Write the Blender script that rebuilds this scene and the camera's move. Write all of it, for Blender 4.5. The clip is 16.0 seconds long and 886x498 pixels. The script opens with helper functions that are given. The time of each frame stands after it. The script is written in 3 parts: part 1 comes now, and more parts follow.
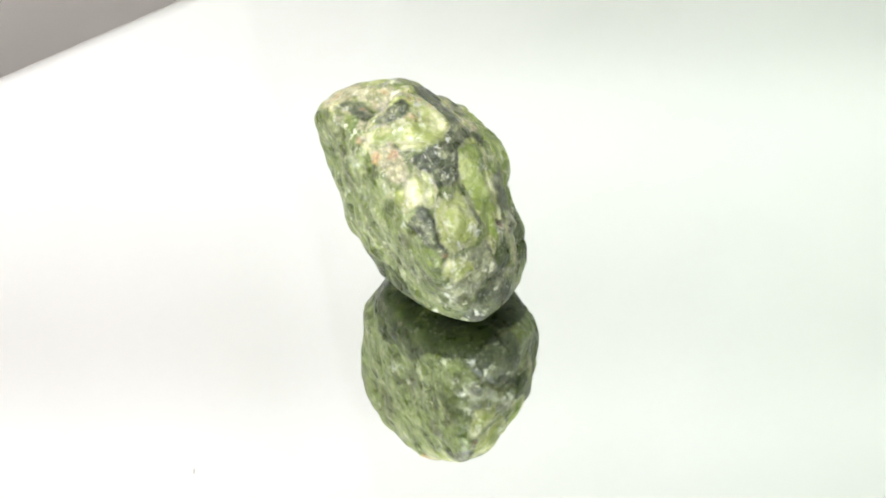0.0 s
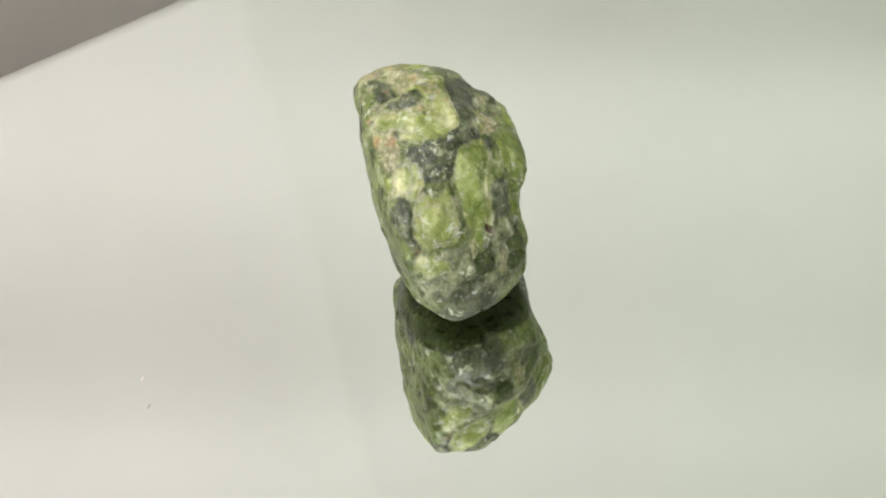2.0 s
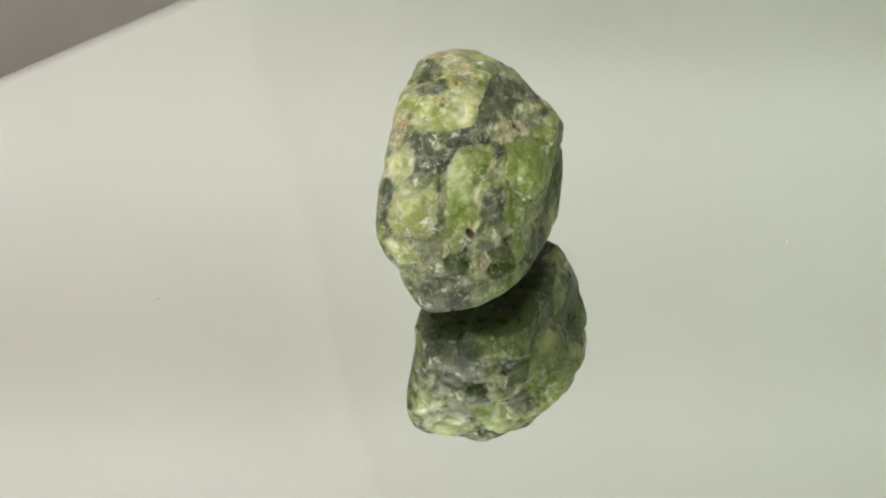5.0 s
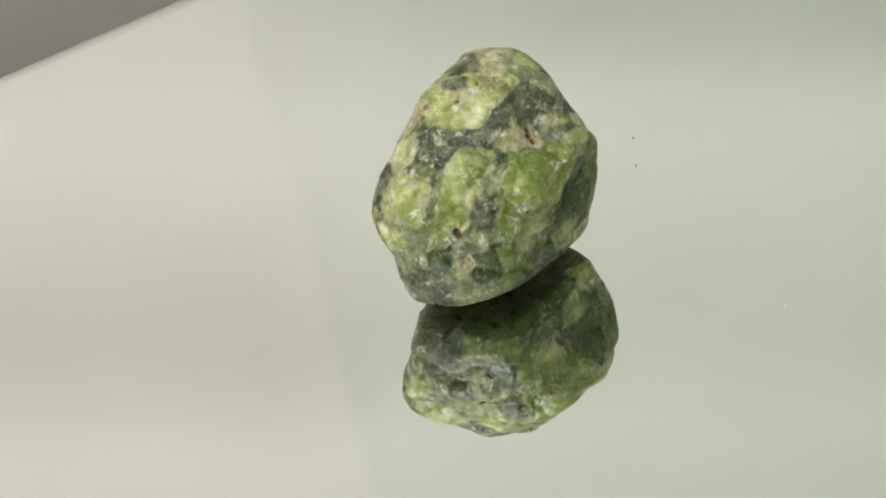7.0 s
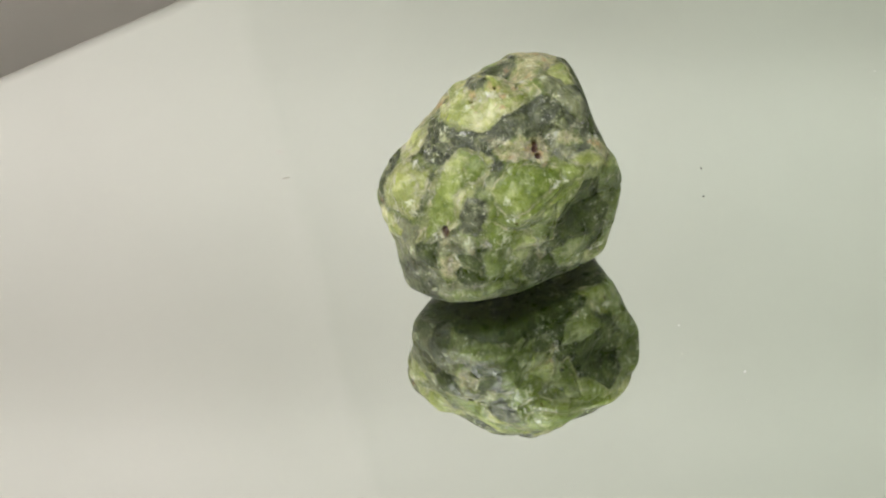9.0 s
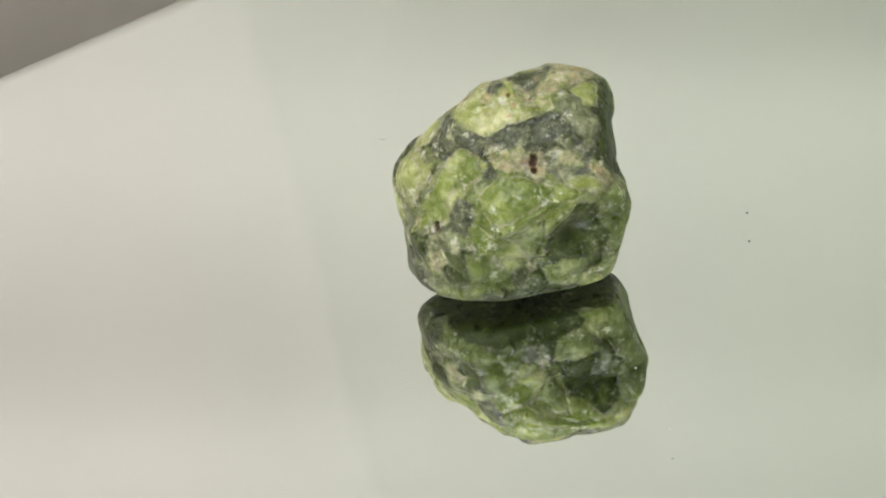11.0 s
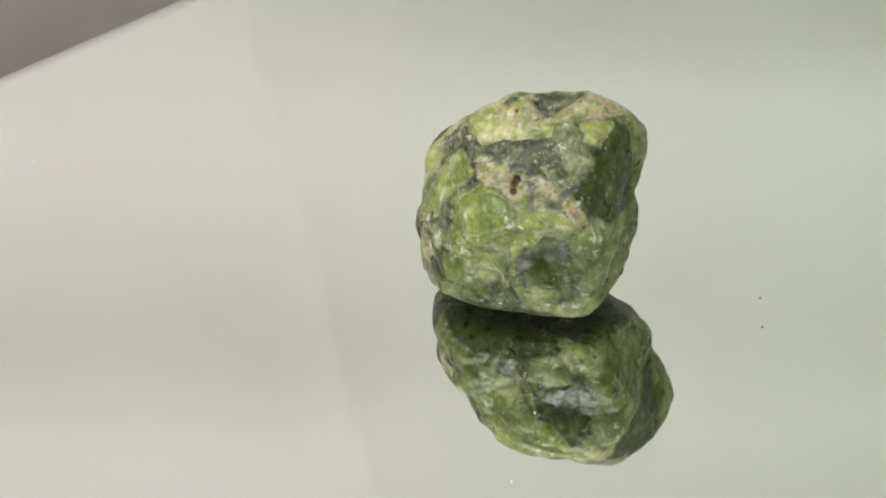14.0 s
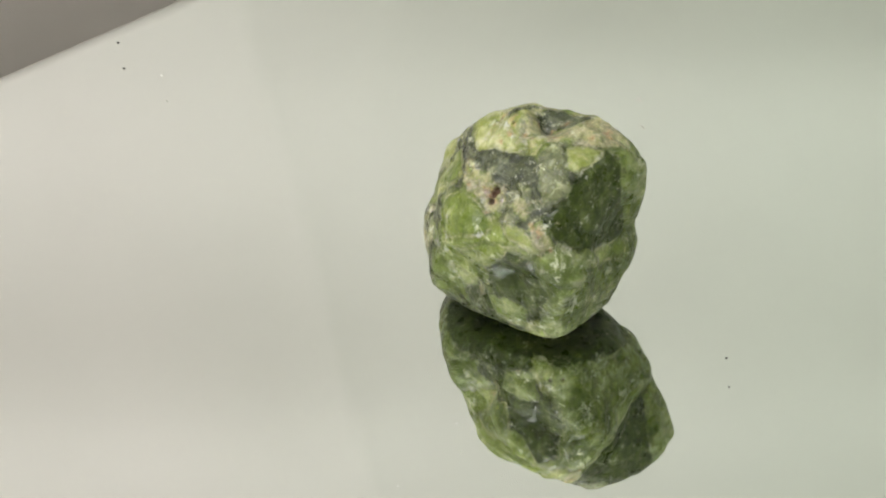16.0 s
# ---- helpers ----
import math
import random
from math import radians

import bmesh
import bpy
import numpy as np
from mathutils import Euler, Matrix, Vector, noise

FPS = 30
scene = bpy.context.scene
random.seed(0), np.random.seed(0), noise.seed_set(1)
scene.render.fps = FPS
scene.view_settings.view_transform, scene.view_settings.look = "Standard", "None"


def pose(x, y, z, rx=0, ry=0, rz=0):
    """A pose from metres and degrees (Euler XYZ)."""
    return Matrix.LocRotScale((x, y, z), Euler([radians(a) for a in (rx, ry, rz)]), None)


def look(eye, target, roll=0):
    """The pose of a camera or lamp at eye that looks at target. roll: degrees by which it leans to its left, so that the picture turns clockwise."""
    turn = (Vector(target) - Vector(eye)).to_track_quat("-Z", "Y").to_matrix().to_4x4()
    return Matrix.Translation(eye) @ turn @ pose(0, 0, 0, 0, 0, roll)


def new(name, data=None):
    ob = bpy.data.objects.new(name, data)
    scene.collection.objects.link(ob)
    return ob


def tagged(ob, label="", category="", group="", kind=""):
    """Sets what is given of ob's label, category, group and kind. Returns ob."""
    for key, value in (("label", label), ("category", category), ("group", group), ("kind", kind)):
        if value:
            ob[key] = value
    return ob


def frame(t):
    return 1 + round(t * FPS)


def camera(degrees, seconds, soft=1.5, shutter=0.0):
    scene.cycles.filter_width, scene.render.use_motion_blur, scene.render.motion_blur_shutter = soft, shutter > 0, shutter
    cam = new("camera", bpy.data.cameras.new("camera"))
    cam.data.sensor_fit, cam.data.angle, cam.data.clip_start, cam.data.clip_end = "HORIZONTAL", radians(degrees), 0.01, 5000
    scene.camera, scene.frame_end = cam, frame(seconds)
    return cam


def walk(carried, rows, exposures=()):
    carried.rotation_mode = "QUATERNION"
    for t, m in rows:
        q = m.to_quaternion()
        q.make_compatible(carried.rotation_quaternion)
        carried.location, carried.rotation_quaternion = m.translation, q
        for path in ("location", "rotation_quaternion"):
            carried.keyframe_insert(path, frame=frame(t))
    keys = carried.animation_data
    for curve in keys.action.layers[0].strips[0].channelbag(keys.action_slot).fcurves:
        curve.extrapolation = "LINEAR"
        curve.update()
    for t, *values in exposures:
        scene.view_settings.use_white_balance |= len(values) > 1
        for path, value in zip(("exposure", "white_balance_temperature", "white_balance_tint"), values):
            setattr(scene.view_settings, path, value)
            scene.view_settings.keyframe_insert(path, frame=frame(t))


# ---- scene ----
cam = camera(17.82, 16.0, soft=2.0)
EYE = (-0.00276, -0.20099, 0.14871)
FORWARD = (0.0, 0.81216, -0.58343)
CAMERA_POSE = look(EYE, tuple(e + f * 0.25 for e, f in zip(EYE, FORWARD)), -8.98)
walk(cam, [(0.0, CAMERA_POSE), (16.0, CAMERA_POSE)],
     exposures=[(0.0, 0.82, 6050, 15), (0.5, 0.68, 6100, 15), (1.0, 0.50, 6200, 14), (1.5, 0.34, 6300, 12),
                (2.0, 0.18, 6400, 11), (2.5, 0.06, 6500, 10), (4.0, 0.0, 6500, 10), (16.0, 0.0, 6500, 10)])

# ---- light: one diffuse panel under the roof of the photo box ----
world = bpy.data.worlds.new("world")
world.use_nodes = True
world.node_tree.nodes["Background"].inputs[0].default_value = (0.9, 0.95, 1.0, 1)
world.node_tree.nodes["Background"].inputs[1].default_value = 0.05
scene.world = world


def area_light(name, eye, target, w, h, watts, colour):
    data = bpy.data.lights.new(name, "AREA")
    data.shape, data.size, data.size_y, data.energy, data.color = "RECTANGLE", w, h, watts, colour
    ob = new(name, data)
    ob.matrix_world = look(eye, target)
    return ob


area_light("panel_light", (-0.147, -0.272, 0.513), (-0.09, -0.12, 0.0), 0.30, 0.22, 3.80, (1.0, 0.995, 1.02))


# ---- materials ----
class Nodes:
    def __init__(self, name):
        self.mat = bpy.data.materials.new(name)
        self.mat.use_nodes = True
        self.tree = self.mat.node_tree
        self.bsdf = self.tree.nodes["Principled BSDF"]
        self.coord = self.add("ShaderNodeTexCoord").outputs["Object"]

    def add(self, kind, **values):
        n = self.tree.nodes.new(kind)
        for k, v in values.items():
            n.inputs[k].default_value = v
        return n

    def link(self, a, b):
        self.tree.links.new(a, b)

    def noise(self, scale, detail=4.0, rough=0.55, distort=0.0):
        n = self.add("ShaderNodeTexNoise", Scale=scale, Detail=detail, Roughness=rough, Distortion=distort)
        self.link(self.coord, n.inputs["Vector"])
        return n.outputs["Fac"]

    def cells(self, scale, feature="F1"):
        n = self.add("ShaderNodeTexVoronoi", Scale=scale)
        n.feature = feature
        self.link(self.coord, n.inputs["Vector"])
        return n.outputs["Distance"]

    def attribute(self, name):
        n = self.add("ShaderNodeAttribute")
        n.attribute_name = name
        return n.outputs["Fac"]

    def ramp(self, fac, *stops):
        n = self.add("ShaderNodeValToRGB")
        while len(n.color_ramp.elements) < len(stops):
            n.color_ramp.elements.new(0.5)
        for el, (p, c) in zip(n.color_ramp.elements, stops):
            el.position, el.color = p, ((c, c, c, 1) if isinstance(c, (int, float)) else (*c, 1))
        self.link(fac, n.inputs[0])
        return n.outputs[0]

    def mix(self, fac, a, b, mode="MIX"):
        n = self.add("ShaderNodeMix")
        n.data_type, n.blend_type = "RGBA", mode
        for value, i in ((fac, 0), (a, 6), (b, 7)):
            if hasattr(value, "is_output"):
                self.link(value, n.inputs[i])
            elif i == 0:
                n.inputs[0].default_value = value
            else:
                n.inputs[i].default_value = (*value, 1)
        return n.outputs[2]

    def maths(self, op, a, b):
        n = self.add("ShaderNodeMath")
        n.operation = op
        for value, i in ((a, 0), (b, 1)):
            if hasattr(value, "is_output"):
                self.link(value, n.inputs[i])
            else:
                n.inputs[i].default_value = value
        return n.outputs[0]

    def finish(self, colour, rough, bump=None, height=0.0001, strength=0.5):
        for value, key in ((colour, "Base Color"), (rough, "Roughness")):
            if hasattr(value, "is_output"):
                self.link(value, self.bsdf.inputs[key])
            else:
                self.bsdf.inputs[key].default_value = (*value, 1) if key == "Base Color" else value
        if bump is not None:
            b = self.add("ShaderNodeBump", Distance=height, Strength=strength)
            self.link(bump, b.inputs["Height"])
            self.link(b.outputs[0], self.bsdf.inputs["Normal"])
        return self.mat


def stone_material():
    """Grey-green host rock with olive, leaf-green and yellow-green crystal, pale crust, rust and pale cracks."""
    m = Nodes("green_crystal_stone")
    fine = m.noise(2400, 5, 0.72)
    mid = m.noise(800, 4, 0.56, 0.7)
    broad = m.noise(330, 4, 0.6, 0.5)
    ragged = m.maths("SUBTRACT", m.noise(1500, 6, 0.72, 0.5), 0.5)

    def spread(name, wild, low, high, top=1.0):
        return m.ramp(m.maths("ADD", m.attribute(name), m.maths("MULTIPLY", ragged, wild)), (low, 0.0), (high, top))

    cloudy = m.maths("ADD", m.maths("MULTIPLY", m.noise(300, 5, 0.60, 0.6), 0.72), m.maths("MULTIPLY", m.noise(1500, 6, 0.7, 0.4), 0.28))
    host = m.ramp(mid, (0.30, (0.025, 0.031, 0.009)), (0.52, (0.072, 0.084, 0.030)), (0.78, (0.20, 0.215, 0.105)))
    green_host = m.ramp(mid, (0.30, (0.040, 0.058, 0.008)), (0.52, (0.118, 0.155, 0.036)), (0.78, (0.28, 0.32, 0.14)))
    col = m.mix(m.ramp(broad, (0.32, 0.0), (0.52, 0.95)), host, green_host)
    col = m.mix(spread("grey", 0.8, 0.30, 0.75, 0.85), col, m.ramp(mid, (0.28, (0.050, 0.057, 0.024)), (0.5, (0.125, 0.135, 0.074)), (0.78, (0.29, 0.30, 0.19))))
    seam = spread("seam", 0.7, 0.30, 0.70, 0.92)
    col = m.mix(seam, col, m.ramp(mid, (0.26, (0.016, 0.021, 0.008)), (0.5, (0.044, 0.052, 0.027)), (0.80, (0.15, 0.16, 0.10))))
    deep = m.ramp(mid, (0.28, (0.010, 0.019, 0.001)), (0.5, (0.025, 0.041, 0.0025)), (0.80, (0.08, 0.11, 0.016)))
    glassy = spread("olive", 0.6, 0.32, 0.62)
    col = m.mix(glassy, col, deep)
    calm = m.maths("SUBTRACT", 1.0, m.maths("MULTIPLY", glassy, 0.7))
    col = m.mix(spread("moss", 0.9, 0.25, 0.80, 0.85), col, m.ramp(cloudy, (0.36, (0.042, 0.066, 0.007)), (0.5, (0.112, 0.150, 0.032)), (0.64, (0.31, 0.35, 0.165))))
    green = m.ramp(cloudy, (0.36, (0.070, 0.106, 0.011)), (0.5, (0.160, 0.206, 0.040)), (0.64, (0.40, 0.44, 0.20)))
    leaf = spread("leaf", 0.8, 0.22, 0.80, 0.95)
    col = m.mix(leaf, col, green)
    pale = m.ramp(cloudy, (0.36, (0.118, 0.152, 0.024)), (0.5, (0.255, 0.288, 0.090)), (0.64, (0.58, 0.58, 0.34)))
    lime = spread("lime", 0.8, 0.22, 0.80, 0.95)
    col = m.mix(lime, col, pale)
    gem = m.maths("MAXIMUM", leaf, lime)
    rocky = m.maths("SUBTRACT", 1.0, m.maths("MULTIPLY", gem, 0.75))
    veins = m.maths("MULTIPLY", m.ramp(m.noise(600, 5, 0.72, 1.2), (0.32, 0.6), (0.43, 0.0)), rocky)
    col = m.mix(veins, col, (0.026, 0.034, 0.009))
    # milky patches, frosted ridges, pale flecks
    milky = m.maths("MULTIPLY", m.ramp(m.noise(760, 8, 0.76, 0.7), (0.52, 0.0), (0.68, 0.7)), m.ramp(m.noise(250, 2, 0.5), (0.40, 0.15), (0.60, 1.0)))
    col = m.mix(m.maths("MULTIPLY", milky, calm), col, (0.43, 0.45, 0.27))
    wear = m.maths("MULTIPLY", m.ramp(m.attribute("wear"), (0.55, 0.0), (1.0, 0.5)), m.ramp(fine, (0.42, 0.0), (0.62, 1.0)))
    col = m.mix(m.maths("MULTIPLY", wear, calm), col, (0.42, 0.44, 0.28))
    scuff = m.maths("MULTIPLY", m.ramp(fine, (0.56, 0.0), (0.66, 0.6)), m.ramp(m.noise(420, 3, 0.6), (0.46, 0.0), (0.60, 1.0)))
    col = m.mix(m.maths("MULTIPLY", scuff, rocky), col, (0.54, 0.55, 0.43))
    # dense pale flecks: frost, and small highlights painted into the colour
    fleck_glints = m.maths("MULTIPLY", m.ramp(m.noise(900, 5, 0.66, 0.25), (0.575, 0.0), (0.66, 0.75)), m.ramp(m.noise(210, 2), (0.40, 0.25), (0.56, 1.0)))
    col = m.mix(m.maths("MULTIPLY", fleck_glints, calm), col, (0.60, 0.62, 0.46))
    crust = spread("crust", 2.0, 0.34, 0.92, 0.72)
    col = m.mix(crust, col, m.ramp(fine, (0.3, (0.24, 0.215, 0.115)), (0.7, (0.60, 0.555, 0.36))))
    rust = spread("rust", 2.0, 0.44, 0.95, 0.8)
    col = m.mix(rust, col, m.ramp(fine, (0.32, (0.15, 0.075, 0.025)), (0.66, (0.45, 0.32, 0.17))))
    rim = m.maths("MULTIPLY", m.ramp(m.attribute("rim"), (0.35, 0.0), (1.0, 0.7)), m.ramp(m.noise(700, 5, 0.7), (0.46, 0.0), (0.60, 1.0)))
    col = m.mix(rim, col, (0.48, 0.47, 0.27))
    hollow = m.ramp(m.attribute("hollow"), (0.40, 0.0), (0.85, 0.9))
    col = m.mix(hollow, col, (0.07, 0.032, 0.014))
    rough = m.ramp(m.noise(800, 4), (0.3, 0.20), (0.7, 0.50))
    rough = m.mix(m.maths("MAXIMUM", crust, rust), rough, (0.8, 0.8, 0.8))
    smooth = m.maths("SUBTRACT", 1.0, m.maths("MULTIPLY", m.maths("MAXIMUM", gem, glassy), 0.55))
    bump = m.maths("MULTIPLY", m.maths("ADD", m.noise(1300, 7, 0.72, 0.6), m.maths("MULTIPLY", m.cells(1100), 0.45)), smooth)
    m.bsdf.inputs["Subsurface Weight"].default_value = 0.7
    m.bsdf.inputs["Subsurface Radius"].default_value = (0.85, 1.0, 0.25)
    m.bsdf.inputs["Subsurface Scale"].default_value = 0.0030
    m.bsdf.inputs["IOR"].default_value = 1.5
    m.bsdf.inputs["Specular IOR Level"].default_value = 0.32
    return m.finish(col, rough, bump, 0.00028, 0.5)


STONE = stone_material()


def plain(name, colour, rough, metal=0.0, grain=0.0, scale=300.0, height=0.0002):
    m = Nodes(name)
    a = m.noise(scale, 5, 0.6)
    b = m.noise(scale * 0.06, 3, 0.5)
    tone = m.maths("ADD", m.maths("MULTIPLY", a, 0.4), m.maths("MULTIPLY", b, 0.6))
    low, high = tuple(c * (1 - grain) for c in colour), tuple(min(1, c * (1 + grain)) for c in colour)
    m.bsdf.inputs["Metallic"].default_value = metal
    return m.finish(m.ramp(tone, (0.3, low), (0.7, high)), rough, a, height, 0.25)


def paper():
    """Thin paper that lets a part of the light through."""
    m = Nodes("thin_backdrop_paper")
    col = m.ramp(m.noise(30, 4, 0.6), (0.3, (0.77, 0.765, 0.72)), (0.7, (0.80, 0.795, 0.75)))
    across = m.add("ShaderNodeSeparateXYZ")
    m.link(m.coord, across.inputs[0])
    # pink-to-green cast of the light across the view, put into the paper's colour
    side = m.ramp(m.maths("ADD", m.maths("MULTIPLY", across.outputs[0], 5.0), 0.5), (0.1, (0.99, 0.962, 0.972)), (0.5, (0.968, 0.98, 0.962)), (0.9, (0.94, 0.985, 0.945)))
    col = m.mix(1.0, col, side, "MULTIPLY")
    m.finish(col, 0.85, m.noise(500, 4), 0.0001, 0.25)
    thin = m.add("ShaderNodeBsdfTranslucent")
    m.link(col, thin.inputs[0])
    both = m.add("ShaderNodeMixShader")
    both.inputs[0].default_value = 0.22
    m.link(m.bsdf.outputs[0], both.inputs[1])
    m.link(thin.outputs[0], both.inputs[2])
    m.link(both.outputs[0], m.tree.nodes["Material Output"].inputs[0])
    return m.mat


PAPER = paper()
FABRIC = plain("white_box_fabric", (0.74, 0.735, 0.70), 0.9, 0, 0.03, 700, 0.0003)
# unseen sides, tinted pink and green only to colour the bounced light
WEST_BOUNCE = plain("warm_bounce_fabric", (0.80, 0.73, 0.71), 0.9, 0, 0.03, 700, 0.0003)
EAST_BOUNCE = plain("green_bounce_fabric", (0.62, 0.66, 0.57), 0.9, 0, 0.03, 700, 0.0003)
# unseen front, added dark to cut fill and reflections; stands for the room
DARK_FRONT = plain("charcoal_fill_blocker", (0.16, 0.16, 0.16), 0.95, 0, 0.1, 600, 0.0004)
GREY_FABRIC = plain("off_white_back_panel", (0.93, 0.885, 0.87), 0.9, 0, 0.04, 700, 0.0003)
TABLE = plain("pale_table_top", (0.62, 0.60, 0.56), 0.5, 0, 0.04, 200)
BLACK_PLASTIC = plain("black_plastic", (0.025, 0.025, 0.027), 0.45, 0, 0.1, 900)
CHROME = plain("bright_rim", (0.75, 0.75, 0.76), 0.18, 1.0, 0.02, 900, 0.00002)
ALUMINIUM = plain("lamp_housing", (0.6, 0.6, 0.61), 0.4, 1.0, 0.05, 900, 0.00005)
DARK_DUST = plain("dark_dust", (0.05, 0.045, 0.04), 0.9, 0, 0.2, 4000, 0.00002)
RED_LINT = plain("reddish_lint", (0.56, 0.46, 0.43), 0.9, 0, 0.1, 4000, 0.00002)
PALE_DUST = plain("pale_dust", (0.62, 0.61, 0.57), 0.9, 0, 0.1, 4000, 0.00002)

glass = Nodes("clear_acrylic")
clear = glass.add("ShaderNodeBsdfTransparent")
clear.inputs[0].default_value = (0.99, 0.995, 0.985, 1)
sheen = glass.add("ShaderNodeBsdfGlossy")
sheen.inputs["Roughness"].default_value = 0.0
blend = glass.add("ShaderNodeMixShader")
blend.inputs[0].default_value = 0.012
glass.link(clear.outputs[0], blend.inputs[1])
glass.link(sheen.outputs[0], blend.inputs[2])
glass.link(blend.outputs[0], glass.tree.nodes["Material Output"].inputs[0])
glass.tree.nodes.remove(glass.bsdf)
GLASS = glass.mat
silver = Nodes("silver_mirror_coat")
silver.bsdf.inputs["Metallic"].default_value = 1.0
SILVER = silver.finish((0.90, 0.91, 0.885), 0.0)
diffuser = Nodes("lamp_diffuser")
diffuser.bsdf.inputs["Emission Color"].default_value = (1.0, 1.0, 0.975, 1)
diffuser.bsdf.inputs["Emission Strength"].default_value = 3.0
DIFFUSER = diffuser.finish((0.8, 0.8, 0.8), 0.6)


# ---- mesh helpers ----
def part(name, bm, material, parent=None, label=""):
    mesh = bpy.data.meshes.new(name)
    bm.normal_update()
    bm.to_mesh(mesh)
    bm.free()
    mesh.materials.append(material)
    ob = new(name, mesh)
    if parent is not None:
        ob.parent = parent
    return tagged(ob, label)


def slab(x0, y0, z0, x1, y1, z1, bevel=0.0):
    bm = bmesh.new()
    bmesh.ops.create_cube(bm, size=1.0)
    for v in bm.verts:
        v.co = Vector(((x0 + x1) / 2 + v.co.x * (x1 - x0), (y0 + y1) / 2 + v.co.y * (y1 - y0), (z0 + z1) / 2 + v.co.z * (z1 - z0)))
    if bevel:
        bmesh.ops.bevel(bm, geom=bm.edges[:], offset=bevel, segments=2, affect="EDGES")
    return bm


def turned(profile, steps=128, closed=True):
    """A body of revolution about z from a profile of (radius, height)."""
    bm = bmesh.new()
    rings = []
    for r, z in profile:
        if r < 1e-7:
            rings.append([bm.verts.new((0, 0, z))])
        else:
            rings.append([bm.verts.new((r * math.cos(2 * math.pi * i / steps), r * math.sin(2 * math.pi * i / steps), z)) for i in range(steps)])
    pairs = list(zip(rings, rings[1:])) + ([(rings[-1], rings[0])] if closed and len(rings[0]) > 1 and len(rings[-1]) > 1 else [])
    for a, b in pairs:
        for i in range(steps):
            j = (i + 1) % steps
            q = [a[i % len(a)], a[j % len(a)], b[j % len(b)], b[i % len(b)]]
            q = [v for k, v in enumerate(q) if v not in q[:k]]
            if len(q) > 2:
                bm.faces.new(q)
    bmesh.ops.recalc_face_normals(bm, faces=bm.faces[:])
    return bm


# ---- the photo box ----
X0, X1, Y0, Y1, Z0, Z1 = -0.42, 0.42, -0.46, 0.43, -0.048, 0.62
T = 0.006
tagged(part("floor", slab(X0 - 0.1, Y0 - 0.1, Z0 - 0.02, X1 + 0.1, Y1 + 0.1, Z0), TABLE), "pale table top under the photo box", "table top", kind="structure")
tagged(part("wall_north", slab(X0, Y1, Z0, X1, Y1 + T, Z1), GREY_FABRIC), "off-white fabric back panel of the photo box", "wall", kind="structure")
tagged(part("wall_south", slab(X0, Y0 - T, Z0, X1, Y0, Z1), DARK_FRONT), "unseen dark grey front panel, added to cut fill light", "wall", kind="structure")
tagged(part("wall_west", slab(X0 - T, Y0 - T, Z0, X0, Y1 + T, Z1), WEST_BOUNCE), "unseen fabric side of the box, tinted warm for its bounce light", "wall", kind="structure")
tagged(part("wall_east", slab(X1, Y0 - T, Z0, X1 + T, Y1 + T, Z1), EAST_BOUNCE), "unseen fabric side of the box, tinted green for its bounce light", "wall", kind="structure")
tagged(part("ceiling", slab(X0 - T, Y0 - T, Z1, X1 + T, Y1 + T, Z1 + T), FABRIC), "white fabric roof of the photo box", "ceiling", kind="structure")


# soft waves across the hanging paper: height, half width and slope at either side of each
WAVES = [(0.164, 0.016, 0.08, -0.5), (0.201, 0.017, 0.48, 0.42), (0.258, 0.024, -0.5, -0.25), (0.300, 0.023, 0.40, 0.50)]


def backdrop_sheet():
    """White paper with one soft crease and a slanting lower edge."""
    bm = bmesh.new()
    nx, nz = 240, 160
    def depth(x, z):
        s = x - (-0.0403 + 0.060 * (z - 0.156))
        y = 0.022 * (math.sqrt(s * s + 0.0001) - 0.01) * (1.0 if s < 0 else 0.8) * math.exp(-abs(s) / 0.12)
        y -= 0.0009 * math.exp(-((s - 0.003) / 0.003) ** 2)
        y += 0.0012 * noise.noise((x * 9, z * 9, 3.0))
        v = z - 0.193 * x
        for middle, width, west, east in WAVES:
            slope = west + (east - west) * min(max((x + 0.06) / 0.10, 0.0), 1.0)
            y += slope * width * 0.886 * (math.erf((v - middle) / width) - math.erf((0.2 - middle) / width))
        return y

    grid = []
    for i in range(nx + 1):
        x = -0.36 + 0.72 * i / nx
        low = 0.1393 - 0.289 * x
        low += (low + 0.152) * depth(x, low) / 0.531
        col = []
        for k in range(nz + 1):
            z = low + (0.60 - low) * (k / nz)
            col.append(bm.verts.new((x, 0.330 + depth(x, z), z)))
        grid.append(col)
    for i in range(nx):
        for k in range(nz):
            f = bm.faces.new((grid[i][k], grid[i + 1][k], grid[i + 1][k + 1], grid[i][k + 1]))
            f.smooth = True
    back = [[bm.verts.new(v.co + Vector((0, 0.0004, 0))) for v in col] for col in grid]
    for i in range(nx):
        for k in range(nz):
            bm.faces.new((back[i][k], back[i][k + 1], back[i + 1][k + 1], back[i + 1][k])).smooth = True
        bm.faces.new((grid[i][0], back[i][0], back[i + 1][0], grid[i + 1][0]))
    return bm


tagged(part("backdrop", backdrop_sheet(), PAPER), "pale creased wavy paper backdrop, pink-to-green light cast painted in", "backdrop", kind="structure")

# ---- lamp panel under the roof ----
lamp = tagged(new("led_panel"), "white led panel lamp under the box roof", "lamp")
lamp.matrix_world = look((-0.15, -0.28, 0.54), (-0.09, -0.12, 0.0))
part("housing", slab(-0.17, -0.13, 0.004, 0.17, 0.13, 0.030, 0.003), ALUMINIUM, lamp, "grey metal housing")
